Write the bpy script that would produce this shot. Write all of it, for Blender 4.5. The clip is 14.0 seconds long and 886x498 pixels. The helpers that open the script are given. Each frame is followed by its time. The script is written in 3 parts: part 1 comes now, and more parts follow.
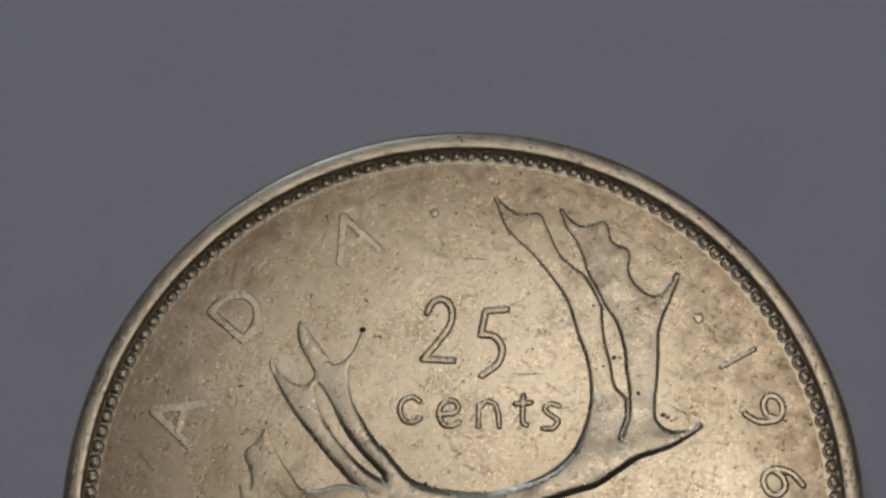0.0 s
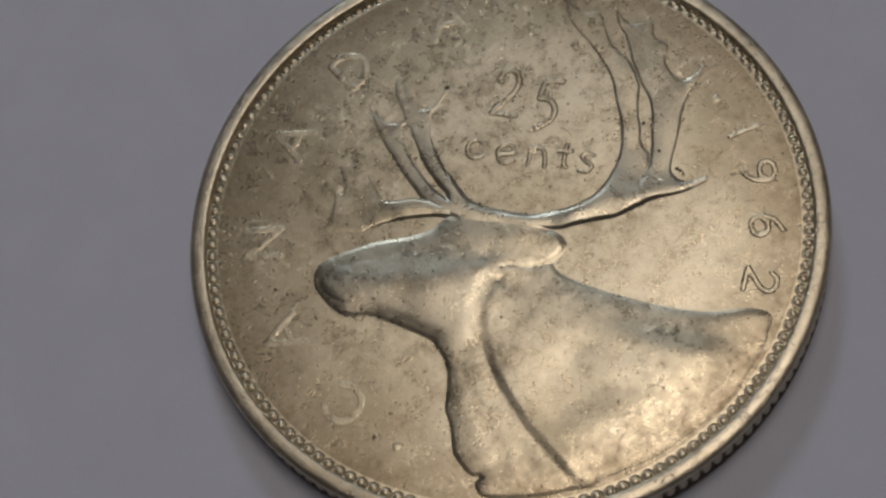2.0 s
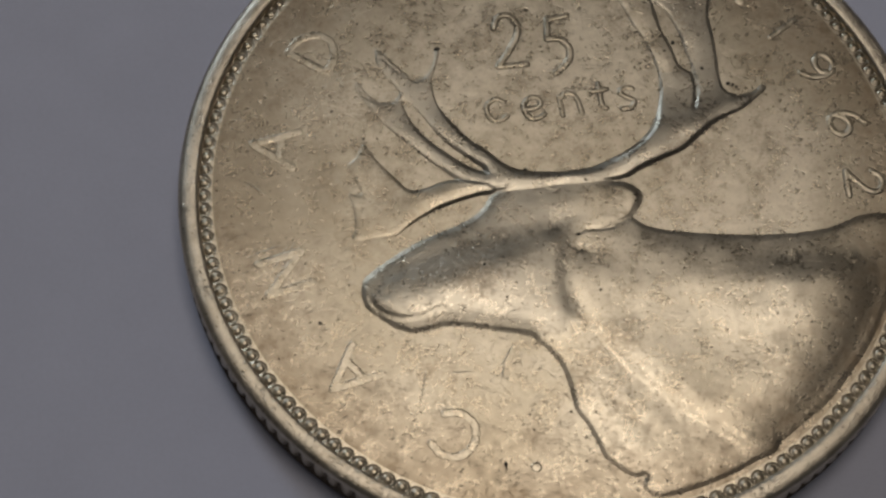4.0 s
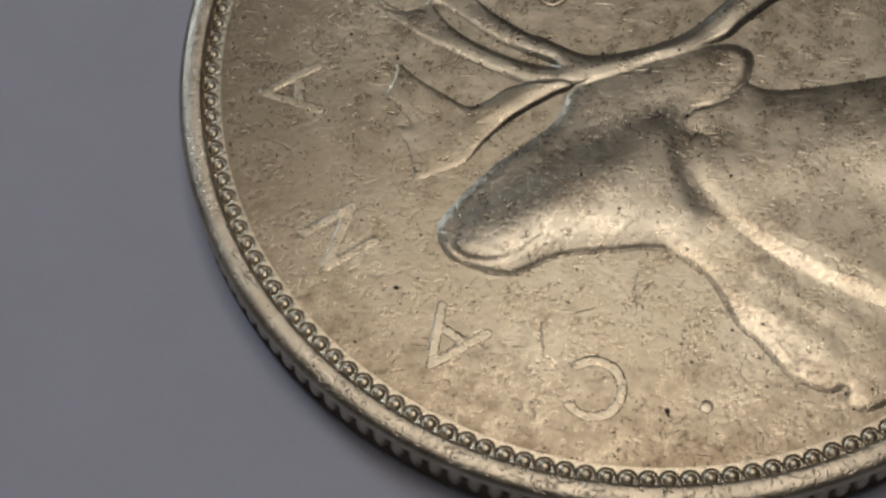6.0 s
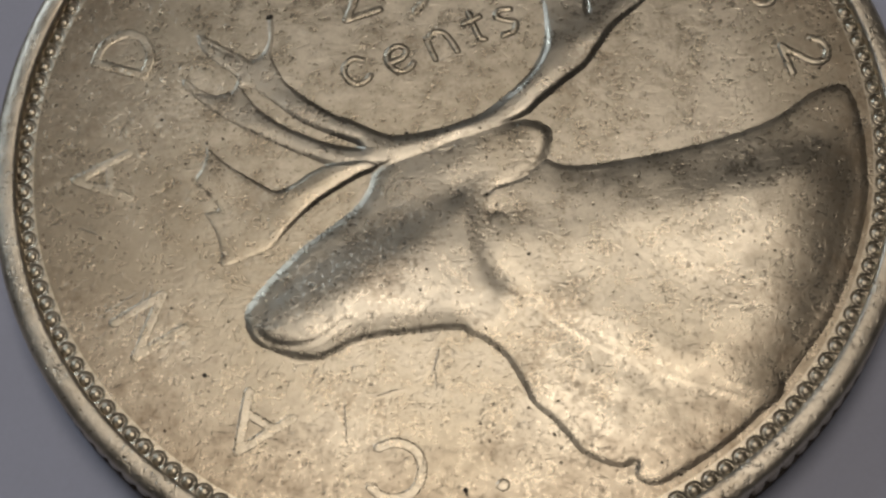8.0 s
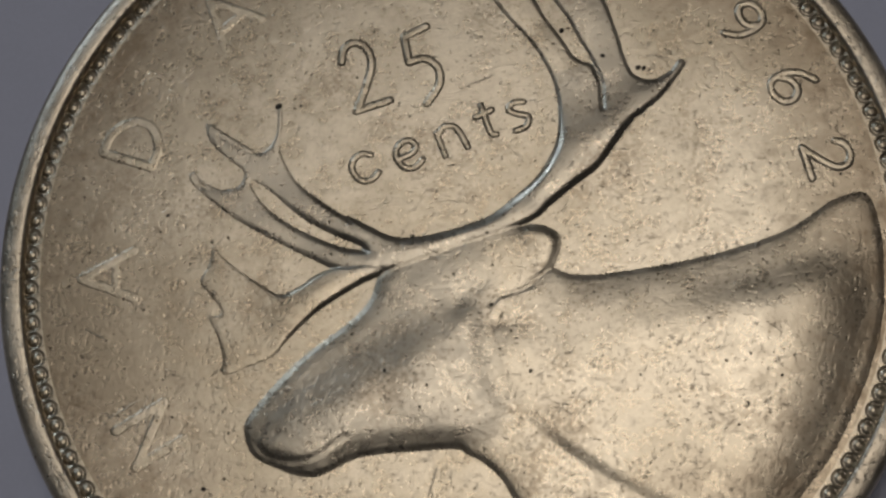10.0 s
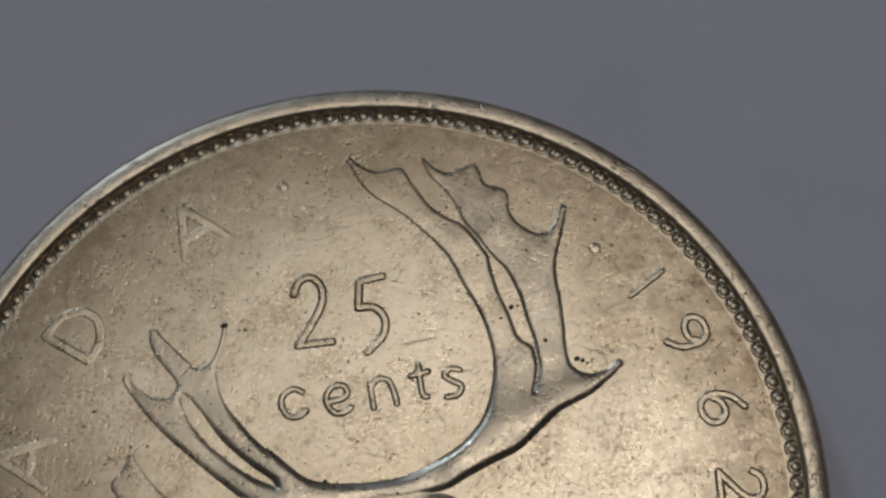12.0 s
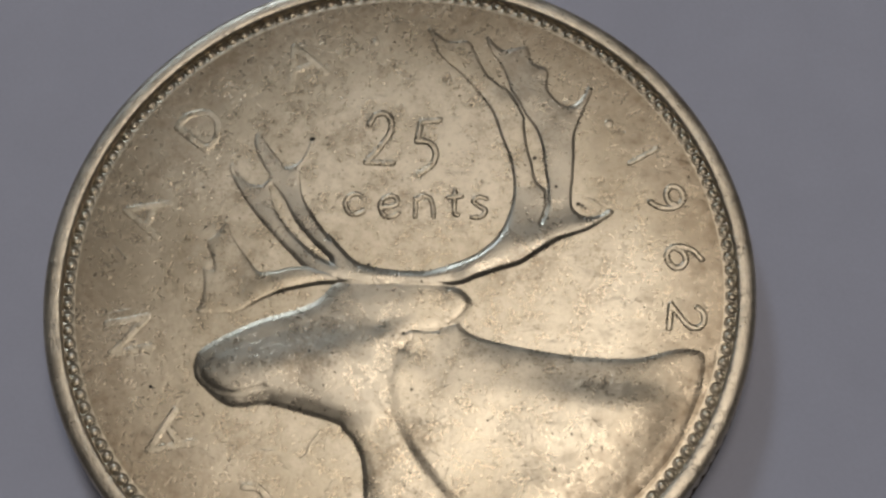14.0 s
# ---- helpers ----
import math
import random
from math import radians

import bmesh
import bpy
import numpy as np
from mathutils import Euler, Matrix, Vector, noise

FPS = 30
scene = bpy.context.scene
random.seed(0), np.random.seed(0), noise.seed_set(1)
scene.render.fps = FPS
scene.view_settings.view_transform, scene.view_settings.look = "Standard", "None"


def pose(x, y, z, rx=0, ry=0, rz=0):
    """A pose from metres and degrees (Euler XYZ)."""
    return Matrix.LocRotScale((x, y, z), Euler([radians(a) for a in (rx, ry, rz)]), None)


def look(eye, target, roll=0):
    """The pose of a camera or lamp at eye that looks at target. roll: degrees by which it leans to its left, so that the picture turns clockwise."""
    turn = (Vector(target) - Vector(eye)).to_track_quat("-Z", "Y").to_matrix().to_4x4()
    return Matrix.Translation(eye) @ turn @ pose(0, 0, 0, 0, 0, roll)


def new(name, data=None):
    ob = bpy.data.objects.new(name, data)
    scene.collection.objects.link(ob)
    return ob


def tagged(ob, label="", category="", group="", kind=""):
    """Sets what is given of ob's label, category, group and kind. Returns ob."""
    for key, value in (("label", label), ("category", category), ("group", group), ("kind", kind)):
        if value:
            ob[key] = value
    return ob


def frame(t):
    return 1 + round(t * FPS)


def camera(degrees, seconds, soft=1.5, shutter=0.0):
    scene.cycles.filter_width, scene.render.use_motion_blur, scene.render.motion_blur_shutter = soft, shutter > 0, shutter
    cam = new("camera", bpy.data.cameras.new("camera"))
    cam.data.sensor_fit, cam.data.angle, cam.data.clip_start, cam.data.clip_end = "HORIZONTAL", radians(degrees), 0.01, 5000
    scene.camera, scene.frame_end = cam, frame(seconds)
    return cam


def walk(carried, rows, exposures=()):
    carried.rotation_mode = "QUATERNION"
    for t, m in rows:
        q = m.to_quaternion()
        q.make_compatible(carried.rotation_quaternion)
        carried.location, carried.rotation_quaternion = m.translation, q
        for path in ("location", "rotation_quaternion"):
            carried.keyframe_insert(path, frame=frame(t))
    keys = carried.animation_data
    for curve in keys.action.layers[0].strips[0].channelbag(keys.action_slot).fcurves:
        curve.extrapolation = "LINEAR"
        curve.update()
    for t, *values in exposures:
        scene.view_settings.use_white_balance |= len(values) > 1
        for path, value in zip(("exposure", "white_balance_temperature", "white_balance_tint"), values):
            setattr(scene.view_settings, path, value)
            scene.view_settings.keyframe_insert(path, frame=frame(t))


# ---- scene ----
# Lengths below are in millimetres and are turned into metres by MM.
MM = 0.001

# ---- camera and walk ----
FOV = 27.953
PATH = [
    (0.00, 3.506, -9.815, 54.103, 19.011, 3.178, 5.930),
    (0.50, 7.104, -12.012, 56.943, 17.813, 4.327, 6.945),
    (1.00, 11.699, -16.602, 61.721, 19.741, 7.852, 9.581),
    (1.50, 13.050, -21.869, 61.738, 22.795, 8.122, 12.108),
    (2.00, 13.010, -26.090, 61.096, 24.497, 8.049, 14.294),
    (2.20, 11.850, -27.404, 60.347, 24.717, 7.349, 14.752),
    (4.30, -8.246, -25.524, 48.808, 26.432, -1.567, -7.558),
    (4.50, -8.315, -26.669, 47.143, 27.257, -0.383, -8.783),
    (5.00, -7.160, -26.137, 44.783, 27.669, 1.667, -10.114),
    (5.50, -7.739, -24.604, 42.126, 27.727, 1.606, -11.368),
    (6.00, -9.714, -22.730, 40.004, 26.488, 2.802, -15.397),
    (6.50, -10.392, -22.514, 39.819, 29.015, 2.387, -18.426),
    (7.00, -8.350, -21.784, 40.478, 28.753, 1.583, -18.811),
    (7.20, -7.494, -21.966, 41.774, 28.339, 1.297, -18.713),
    (9.30, -2.884, -17.653, 43.055, 18.986, 4.953, -16.284),
    (9.50, -2.210, -16.749, 43.933, 18.832, 5.003, -16.025),
    (10.00, -0.448, -15.645, 44.315, 19.226, 5.480, -15.580),
    (10.50, 0.615, -14.557, 44.677, 19.768, 5.046, -15.211),
    (11.00, 1.511, -12.770, 44.227, 20.400, 5.130, -14.286),
    (11.50, 1.250, -11.333, 45.131, 20.932, 3.809, -12.677),
    (12.00, 1.820, -12.951, 46.229, 23.777, 1.246, -5.126),
    (12.50, 3.463, -14.078, 45.623, 25.467, 2.040, 3.588),
    (13.00, 3.589, -14.623, 47.082, 24.783, 1.834, 6.036),
    (13.50, 4.826, -17.595, 49.528, 23.376, 2.367, 5.701),
    (14.00, 5.780, -22.602, 56.661, 23.604, 2.327, 5.018),
]

cam = camera(FOV, 14.0, soft=2.7)
EXPOSURES = [(0.0, -1.75, 6600, 10), (1.0, -1.57, 6600, 10), (1.5, -1.42, 6700, 10), (2.0, -1.11, 6850, 9), (4.5, -1.42, 6600, 10), (6.0, -1.24, 6600, 10), (7.0, -1.06, 6600, 10),
             (9.5, -1.64, 6500, 10), (11.0, -1.72, 6350, 10), (12.0, -1.58, 6400, 10), (12.5, -1.5, 6450, 10), (13.5, -1.35, 6550, 10), (14.0, -1.16, 6600, 10)]
walk(cam, [(t, pose(x * MM, y * MM, z * MM, a, b, c)) for t, x, y, z, a, b, c in PATH], EXPOSURES)

# ---- world and lights ----
world = bpy.data.worlds.new("world")
world.use_nodes = True
world.node_tree.nodes["Background"].inputs[0].default_value = (0.55, 0.6, 0.7, 1)
world.node_tree.nodes["Background"].inputs[1].default_value = 0.05
scene.world = world


def area(name, at, target, size, size_y, watts, colour):
    data = bpy.data.lights.new(name, "AREA")
    data.shape, data.size, data.size_y = "RECTANGLE", size, size_y
    data.energy, data.color = watts, colour
    ob = new(name, data)
    ob.matrix_world = look(at, target)
    return ob


area("ceiling_lamp", (0.09, 0.27, 1.44), (0.09, 0.27, 0.0), 0.60, 0.66, 11.4, (1.0, 0.91, 0.80))
area("window_light", (-0.60, 1.38, 0.98), (0.0, 0.0, 0.05), 0.32, 0.28, 10.5, (0.70, 0.85, 1.0))


# ---- materials ----
def nodes_of(name):
    m = bpy.data.materials.new(name)
    m.use_nodes = True
    nt = m.node_tree
    return m, nt, nt.nodes["Principled BSDF"]


def add(nt, kind, **values):
    n = nt.nodes.new(kind)
    for key, value in values.items():
        if key in n.inputs:
            n.inputs[key].default_value = value
    return n


def coords(nt, scale=(1000, 1000, 1000), turn=0.0):
    tc = nt.nodes.new("ShaderNodeTexCoord")
    vec = tc.outputs["Object"]
    if turn:
        spin = nt.nodes.new("ShaderNodeMapping")
        spin.inputs["Rotation"].default_value = (0, 0, radians(turn))
        nt.links.new(vec, spin.inputs["Vector"])
        vec = spin.outputs["Vector"]
    mp = nt.nodes.new("ShaderNodeMapping")
    mp.inputs["Scale"].default_value = scale
    nt.links.new(vec, mp.inputs["Vector"])
    return mp.outputs["Vector"]


def noise_tex(nt, vec, scale, detail=4.0, rough=0.6):
    n = add(nt, "ShaderNodeTexNoise", Scale=scale, Detail=detail, Roughness=rough)
    nt.links.new(vec, n.inputs["Vector"])
    return n.outputs["Fac"]


def ramp(nt, fac, stops):
    r = nt.nodes.new("ShaderNodeValToRGB")
    e = r.color_ramp.elements
    e[0].position, e[0].color = stops[0][0], (*stops[0][1], 1)
    e[1].position, e[1].color = stops[-1][0], (*stops[-1][1], 1)
    for p, c in stops[1:-1]:
        e.new(p).color = (*c, 1)
    nt.links.new(fac, r.inputs["Fac"])
    return r.outputs["Color"]


def grey(p, v):
    return (p, (v, v, v))


def mix(nt, fac, a, b, how="MIX"):
    n = nt.nodes.new("ShaderNodeMix")
    n.data_type, n.blend_type = "RGBA", how
    for value, slot in ((fac, 0), (a, 6), (b, 7)):
        if hasattr(value, "links"):
            nt.links.new(value, n.inputs[slot])
        else:
            n.inputs[slot].default_value = value
    return n.outputs[2]


def maths(nt, op, a, b=0.0):
    n = nt.nodes.new("ShaderNodeMath")
    n.operation = op
    for value, slot in ((a, 0), (b, 1)):
        if hasattr(value, "links"):
            nt.links.new(value, n.inputs[slot])
        else:
            n.inputs[slot].default_value = value
    return n.outputs[0]


def dashes(nt, turn, density, stretch, width):
    """Short straight nicks in one direction: 1 in a nick, 0 elsewhere."""
    vec = coords(nt, (1000 * density, 1000 * density / stretch, 1000), turn)
    warp = nt.nodes.new("ShaderNodeTexVoronoi")
    warp.feature = "F1"
    warp.inputs["Scale"].default_value = 1.0
    nt.links.new(vec, warp.inputs["Vector"])
    d = ramp(nt, warp.outputs["Distance"], [grey(0.0, 1), grey(width * 0.4, 1), grey(width, 0)])
    keep = ramp(nt, warp.outputs["Color"], [grey(0.45, 0), grey(0.55, 1)])
    return mix(nt, 1.0, d, keep, "MULTIPLY")


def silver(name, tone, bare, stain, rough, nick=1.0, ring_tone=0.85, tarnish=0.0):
    """Worn, toned silver: tone in broad patches over bare metal, specks of dirt, fine nicks in all directions."""
    m, nt, bsdf = nodes_of(name)
    vec = coords(nt)
    broad = noise_tex(nt, vec, 0.22, 3.0, 0.55)
    middle = noise_tex(nt, vec, 1.7, 5.0, 0.65)
    fine = noise_tex(nt, vec, 9.0, 4.0, 0.7)
    patch = mix(nt, 0.45, broad, middle)
    colour = mix(nt, ramp(nt, patch, [grey(0.40, 0), grey(0.60, 1)]), (*tone, 1), (*bare, 1))
    colour = mix(nt, 0.75, colour, ramp(nt, mix(nt, 0.4, fine, middle), [grey(0.34, 0.70), grey(0.57, 1.0)]), "MULTIPLY")
    worn = nt.nodes.new("ShaderNodeAttribute")
    worn.attribute_name = "bare"
    patchy = maths(nt, "MULTIPLY", worn.outputs["Fac"], ramp(nt, middle, [grey(0.3, 0.55), grey(0.6, 1.0)]))
    colour = mix(nt, patchy, colour, (0.42, 0.38, 0.315, 1))
    dirt = ramp(nt, mix(nt, 0.5, noise_tex(nt, vec, 0.5, 4.0, 0.6), fine), [grey(0.52, 0), grey(0.66, 1)])
    colour = mix(nt, maths(nt, "MULTIPLY", dirt, 0.6), colour, (*stain, 1))
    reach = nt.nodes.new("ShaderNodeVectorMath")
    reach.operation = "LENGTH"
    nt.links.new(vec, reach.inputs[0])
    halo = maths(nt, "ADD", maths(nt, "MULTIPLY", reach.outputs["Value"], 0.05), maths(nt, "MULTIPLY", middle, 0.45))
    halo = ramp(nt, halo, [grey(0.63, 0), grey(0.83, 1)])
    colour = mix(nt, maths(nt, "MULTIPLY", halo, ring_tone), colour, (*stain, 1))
    spot = nt.nodes.new("ShaderNodeVectorMath")
    spot.operation = "DISTANCE"
    nt.links.new(vec, spot.inputs[0])
    spot.inputs[1].default_value = (-9.5, 1.0, 1.4)
    film = maths(nt, "ADD", maths(nt, "MULTIPLY", spot.outputs["Value"], 0.1), maths(nt, "MULTIPLY", broad, 0.6))
    colour = mix(nt, maths(nt, "MULTIPLY", ramp(nt, film, [grey(0.40, 1), grey(0.80, 0)]), tarnish), colour, (0.27, 0.225, 0.165, 1))
    speck_tex = nt.nodes.new("ShaderNodeTexVoronoi")
    speck_tex.inputs["Scale"].default_value = 2.6
    nt.links.new(vec, speck_tex.inputs["Vector"])
    speck = mix(nt, 1.0, ramp(nt, speck_tex.outputs["Distance"], [grey(0.05, 1), grey(0.11, 0)]),
                ramp(nt, speck_tex.outputs["Color"], [grey(0.62, 0), grey(0.68, 1)]), "MULTIPLY")
    colour = mix(nt, maths(nt, "MULTIPLY", speck, 0.8), colour, (0.07, 0.055, 0.04, 1))
    grit_tex = nt.nodes.new("ShaderNodeTexVoronoi")
    grit_tex.inputs["Scale"].default_value = 6.5
    nt.links.new(vec, grit_tex.inputs["Vector"])
    grit = mix(nt, 1.0, ramp(nt, grit_tex.outputs["Distance"], [grey(0.10, 1), grey(0.24, 0)]),
               ramp(nt, mix(nt, 0.5, grit_tex.outputs["Color"], noise_tex(nt, vec, 0.45, 3.0)), [grey(0.52, 0), grey(0.60, 1)]), "MULTIPLY")
    colour = mix(nt, maths(nt, "MULTIPLY", grit, 0.85), colour, (0.10, 0.075, 0.05, 1))
    nt.links.new(colour, bsdf.inputs["Base Color"])
    bsdf.inputs["Metallic"].default_value = 1.0
    nt.links.new(ramp(nt, mix(nt, 0.5, middle, fine), [grey(0.35, rough - 0.07), grey(0.65, rough + 0.12)]), bsdf.inputs["Roughness"])
    lines = None
    for turn, density, stretch, width in ((17, 9.6, 3, 0.34), (73, 7.2, 6, 0.22), (128, 11.2, 2.5, 0.36), (155, 2.6, 16, 0.10), (48, 12.5, 2.5, 0.36), (100, 6.0, 8, 0.18), (140, 4.1, 12, 0.13), (8, 3.2, 18, 0.10)):
        one = dashes(nt, turn, density, stretch, width)
        lines = one if lines is None else mix(nt, 1.0, lines, one, "ADD")
    lines = maths(nt, "MULTIPLY", lines, ramp(nt, noise_tex(nt, vec, 1.1, 3.0, 0.7), [grey(0.35, 0.15), grey(0.65, 1.0)]))
    height = maths(nt, "ADD", maths(nt, "MULTIPLY", lines, -0.0085 * nick), maths(nt, "MULTIPLY", fine, 0.0065))
    burrs = mix(nt, 1.0, dashes(nt, 33, 8.4, 4, 0.26), dashes(nt, 112, 6.4, 7, 0.2), "ADD")
    height = maths(nt, "ADD", height, maths(nt, "MULTIPLY", burrs, 0.007 * nick))
    height = maths(nt, "ADD", height, maths(nt, "MULTIPLY", middle, 0.004))
    height = maths(nt, "ADD", height, maths(nt, "MULTIPLY", noise_tex(nt, vec, 0.4, 2.0), 0.009))
    height = maths(nt, "ADD", height, maths(nt, "MULTIPLY", speck, -0.02))
    bump = add(nt, "ShaderNodeBump", Strength=1.0, Distance=0.001)
    nt.links.new(height, bump.inputs["Height"])
    nt.links.new(bump.outputs["Normal"], bsdf.inputs["Normal"])
    return m


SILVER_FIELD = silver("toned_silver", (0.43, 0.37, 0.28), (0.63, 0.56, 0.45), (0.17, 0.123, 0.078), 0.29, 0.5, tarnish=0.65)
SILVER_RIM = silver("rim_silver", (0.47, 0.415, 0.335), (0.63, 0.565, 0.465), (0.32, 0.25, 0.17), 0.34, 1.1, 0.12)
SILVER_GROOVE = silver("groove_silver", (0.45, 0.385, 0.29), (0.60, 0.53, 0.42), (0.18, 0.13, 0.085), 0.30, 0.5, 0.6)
# edge colour darkened: holds the shade and dirt of the gaps between reeds
SILVER_EDGE_SHADED = silver("edge_silver_shaded", (0.13, 0.105, 0.08), (0.20, 0.165, 0.125), (0.06, 0.045, 0.03), 0.45, 0.6, 0.2)


def matte(name, colour, vary, rough, scale, bump_height):
    m, nt, bsdf = nodes_of(name)
    vec = coords(nt)
    soft = mix(nt, 0.5, noise_tex(nt, vec, scale * 0.05, 3.0), noise_tex(nt, vec, scale, 6.0, 0.7))
    dark = tuple(c * vary for c in colour)
    nt.links.new(ramp(nt, soft, [(0.35, dark), (0.65, colour)]), bsdf.inputs["Base Color"])
    bsdf.inputs["Roughness"].default_value = rough
    bump = add(nt, "ShaderNodeBump", Strength=1.0, Distance=0.001)
    nt.links.new(maths(nt, "MULTIPLY", soft, bump_height), bump.inputs["Height"])
    nt.links.new(bump.outputs["Normal"], bsdf.inputs["Normal"])
    return m


PAPER = matte("white_paper", (0.543, 0.556, 0.68), 0.92, 0.85, 6.0, 0.02)
PLASTER = matte("painted_plaster", (0.58, 0.57, 0.555), 0.95, 0.9, 0.05, 0.5)
BOARDS = matte("floor_board", (0.25, 0.17, 0.10), 0.7, 0.6, 0.02, 0.3)


# ---- building helpers ----
def from_arrays(name, verts, faces, material, smooth=True):
    me = bpy.data.meshes.new(name)
    me.from_pydata([tuple(v) for v in verts], [], [tuple(f) for f in faces])
    me.materials.append(material)
    me.polygons.foreach_set("use_smooth", [smooth] * len(me.polygons))
    me.update()
    return me


def part(name, me, parent, label=""):
    ob = new(name, me)
    ob.parent = parent
    return tagged(ob, label)


def box(name, lo, hi, material, label="", category=""):
    bm = bmesh.new()
    bmesh.ops.create_cube(bm, size=1.0)
    for v in bm.verts:
        v.co = Vector([l + (h - l) * (c + 0.5) for l, h, c in zip(lo, hi, v.co)])
    me = bpy.data.meshes.new(name)
    bm.to_mesh(me)
    bm.free()
    me.materials.append(material)
    return tagged(new(name, me), label, category, kind="structure")


def lathe(name, profile, segments, material):
    """A turned surface from (radius, height) pairs in millimetres."""
    a = np.linspace(0, 2 * np.pi, segments, endpoint=False)
    verts = [(r * np.cos(t) * MM, r * np.sin(t) * MM, z * MM) for r, z in profile for t in a]
    faces = []
    for k in range(len(profile) - 1):
        for i in range(segments):
            j = (i + 1) % segments
            faces.append((k * segments + i, (k + 1) * segments + i, (k + 1) * segments + j, k * segments + j))
    return from_arrays(name, verts, faces, material)


# ---- the room ----
box("tabletop", (-0.8, -0.6, -0.03), (0.8, 0.6, 0.0), PAPER, "flat white matte tabletop under the coin", "tabletop")
box("floor", (-1.7, -1.7, -0.80), (1.7, 1.7, -0.74), BOARDS, "plain brown floor of the room", "floor")
box("ceiling", (-1.7, -1.7, 1.62), (1.7, 1.7, 1.70), PLASTER, "plain painted plaster ceiling", "ceiling")
box("wall_north", (-1.7, 1.62, -0.74), (1.7, 1.70, 1.62), PLASTER, "plain painted plaster wall", "wall")
box("wall_south", (-1.7, -1.70, -0.74), (1.7, -1.62, 1.62), PLASTER, "plain painted plaster wall", "wall")
box("wall_east", (1.62, -1.62, -0.74), (1.70, 1.62, 1.62), PLASTER, "plain painted plaster wall", "wall")
box("wall_west", (-1.70, -1.62, -0.74), (-1.62, 1.62, 1.62), PLASTER, "plain painted plaster wall", "wall")

# ---- the coin ----
RIM_IN, TOP, FIELD = 11.38, 1.60, 1.42
TEETH = 148
# the die struck a little off centre
STRIKE = Matrix(((0.997, -0.008, 0, 0.099 * MM), (-0.006, 1.010, 0, -0.164 * MM), (0, 0, 1, 0), (0, 0, 0, 1)))
coin = tagged(new("coin"), "worn silver coin with antlered relief, lying on white paper", "coin")


def curve(points, closed=True, steps=5):
    """A smooth line through its control points."""
    p = np.array(points, float)
    n = len(p)
    out = []
    for i in range(n if closed else n - 1):
        q = [p[(i + k) % n] if closed else p[min(max(i + k, 0), n - 1)] for k in (-1, 0, 1, 2)]
        for t in np.linspace(0, 1, steps, endpoint=False):
            out.append(0.5 * (2 * q[1] + (q[2] - q[0]) * t + (2 * q[0] - 5 * q[1] + 4 * q[2] - q[3]) * t * t
                              + (3 * q[1] - q[0] - 3 * q[2] + q[3]) * t ** 3))
    if not closed:
        out.append(p[-1])
    return np.array(out)


class Sheet:
    """A square grid of heights over a stretch of the coin's face."""

    def __init__(self, x0, y0, x1, y1, step):
        self.xs, self.ys, self.step = np.arange(x0, x1, step), np.arange(y0, y1, step), step
        self.x, self.y = np.meshgrid(self.xs, self.ys)

    def window(self, lo, hi):
        i = np.searchsorted(self.xs, (lo[0], hi[0]))
        j = np.searchsorted(self.ys, (lo[1], hi[1]))
        return slice(j[0], j[1]), slice(i[0], i[1])

    def line(self, pts, reach):
        """The distance to an open line, at most reach."""
        d = np.full(self.x.shape, reach)
        for a, b in zip(pts[:-1], pts[1:]):
            w = self.window(np.minimum(a, b) - reach, np.maximum(a, b) + reach)
            px, py, e = self.x[w] - a[0], self.y[w] - a[1], b - a
            t = np.clip((px * e[0] + py * e[1]) / max(e @ e, 1e-12), 0, 1)
            d[w] = np.minimum(d[w], np.hypot(px - t * e[0], py - t * e[1]))
        return d

    def inside(self, pts, reach):
        """The distance to a closed outline, positive inside."""
        d = self.line(np.vstack([pts, pts[:1]]), reach)
        odd = np.zeros(self.x.shape, bool)
        for a, b in zip(pts, np.roll(pts, -1, 0)):
            if a[1] == b[1]:
                continue
            j = np.searchsorted(self.ys, sorted((a[1], b[1])))
            rows = slice(j[0], j[1])
            cross = a[0] + (self.y[rows] - a[1]) * (b[0] - a[0]) / (b[1] - a[1])
            odd[rows] ^= self.x[rows] < cross
        return np.where(odd, d, -d)

    def blur(self, h, size, times=2):
        n = max(1, int(round(size / self.step)))
        k = np.ones(2 * n + 1) / (2 * n + 1)
        for _ in range(times):
            h = np.apply_along_axis(lambda r: np.convolve(np.pad(r, n, mode="edge"), k, "valid"), 0, h)
            h = np.apply_along_axis(lambda r: np.convolve(np.pad(r, n, mode="edge"), k, "valid"), 1, h)
        return h

    def mesh(self, name, h, material, base, floor_level=0.004):
        """The part of the sheet that rises above the face, as one mesh whose edges dip under the face."""
        up = h > floor_level
        quad = up[:-1, :-1] | up[1:, :-1] | up[:-1, 1:] | up[1:, 1:]
        j, i = np.nonzero(quad)
        n = self.x.shape[1]
        corners = np.stack([j * n + i, j * n + i + 1, (j + 1) * n + i + 1, (j + 1) * n + i], 1)
        used, index = np.unique(corners, return_inverse=True)
        z = np.where(up, h, -0.01)
        co = np.stack([self.x.ravel()[used], self.y.ravel()[used], base + z.ravel()[used]], 1) * MM
        faces = index.reshape(-1, 4).astype(np.int32)
        me = bpy.data.meshes.new(name)
        me.vertices.add(len(co))
        me.vertices.foreach_set("co", co.ravel())
        me.loops.add(faces.size)
        me.loops.foreach_set("vertex_index", faces.ravel())
        me.polygons.add(len(faces))
        me.polygons.foreach_set("loop_start", np.arange(0, faces.size, 4, dtype=np.int32))
        me.polygons.foreach_set("use_smooth", np.ones(len(faces), bool))
        me.update(calc_edges=True)
        me.materials.append(material)
        return me


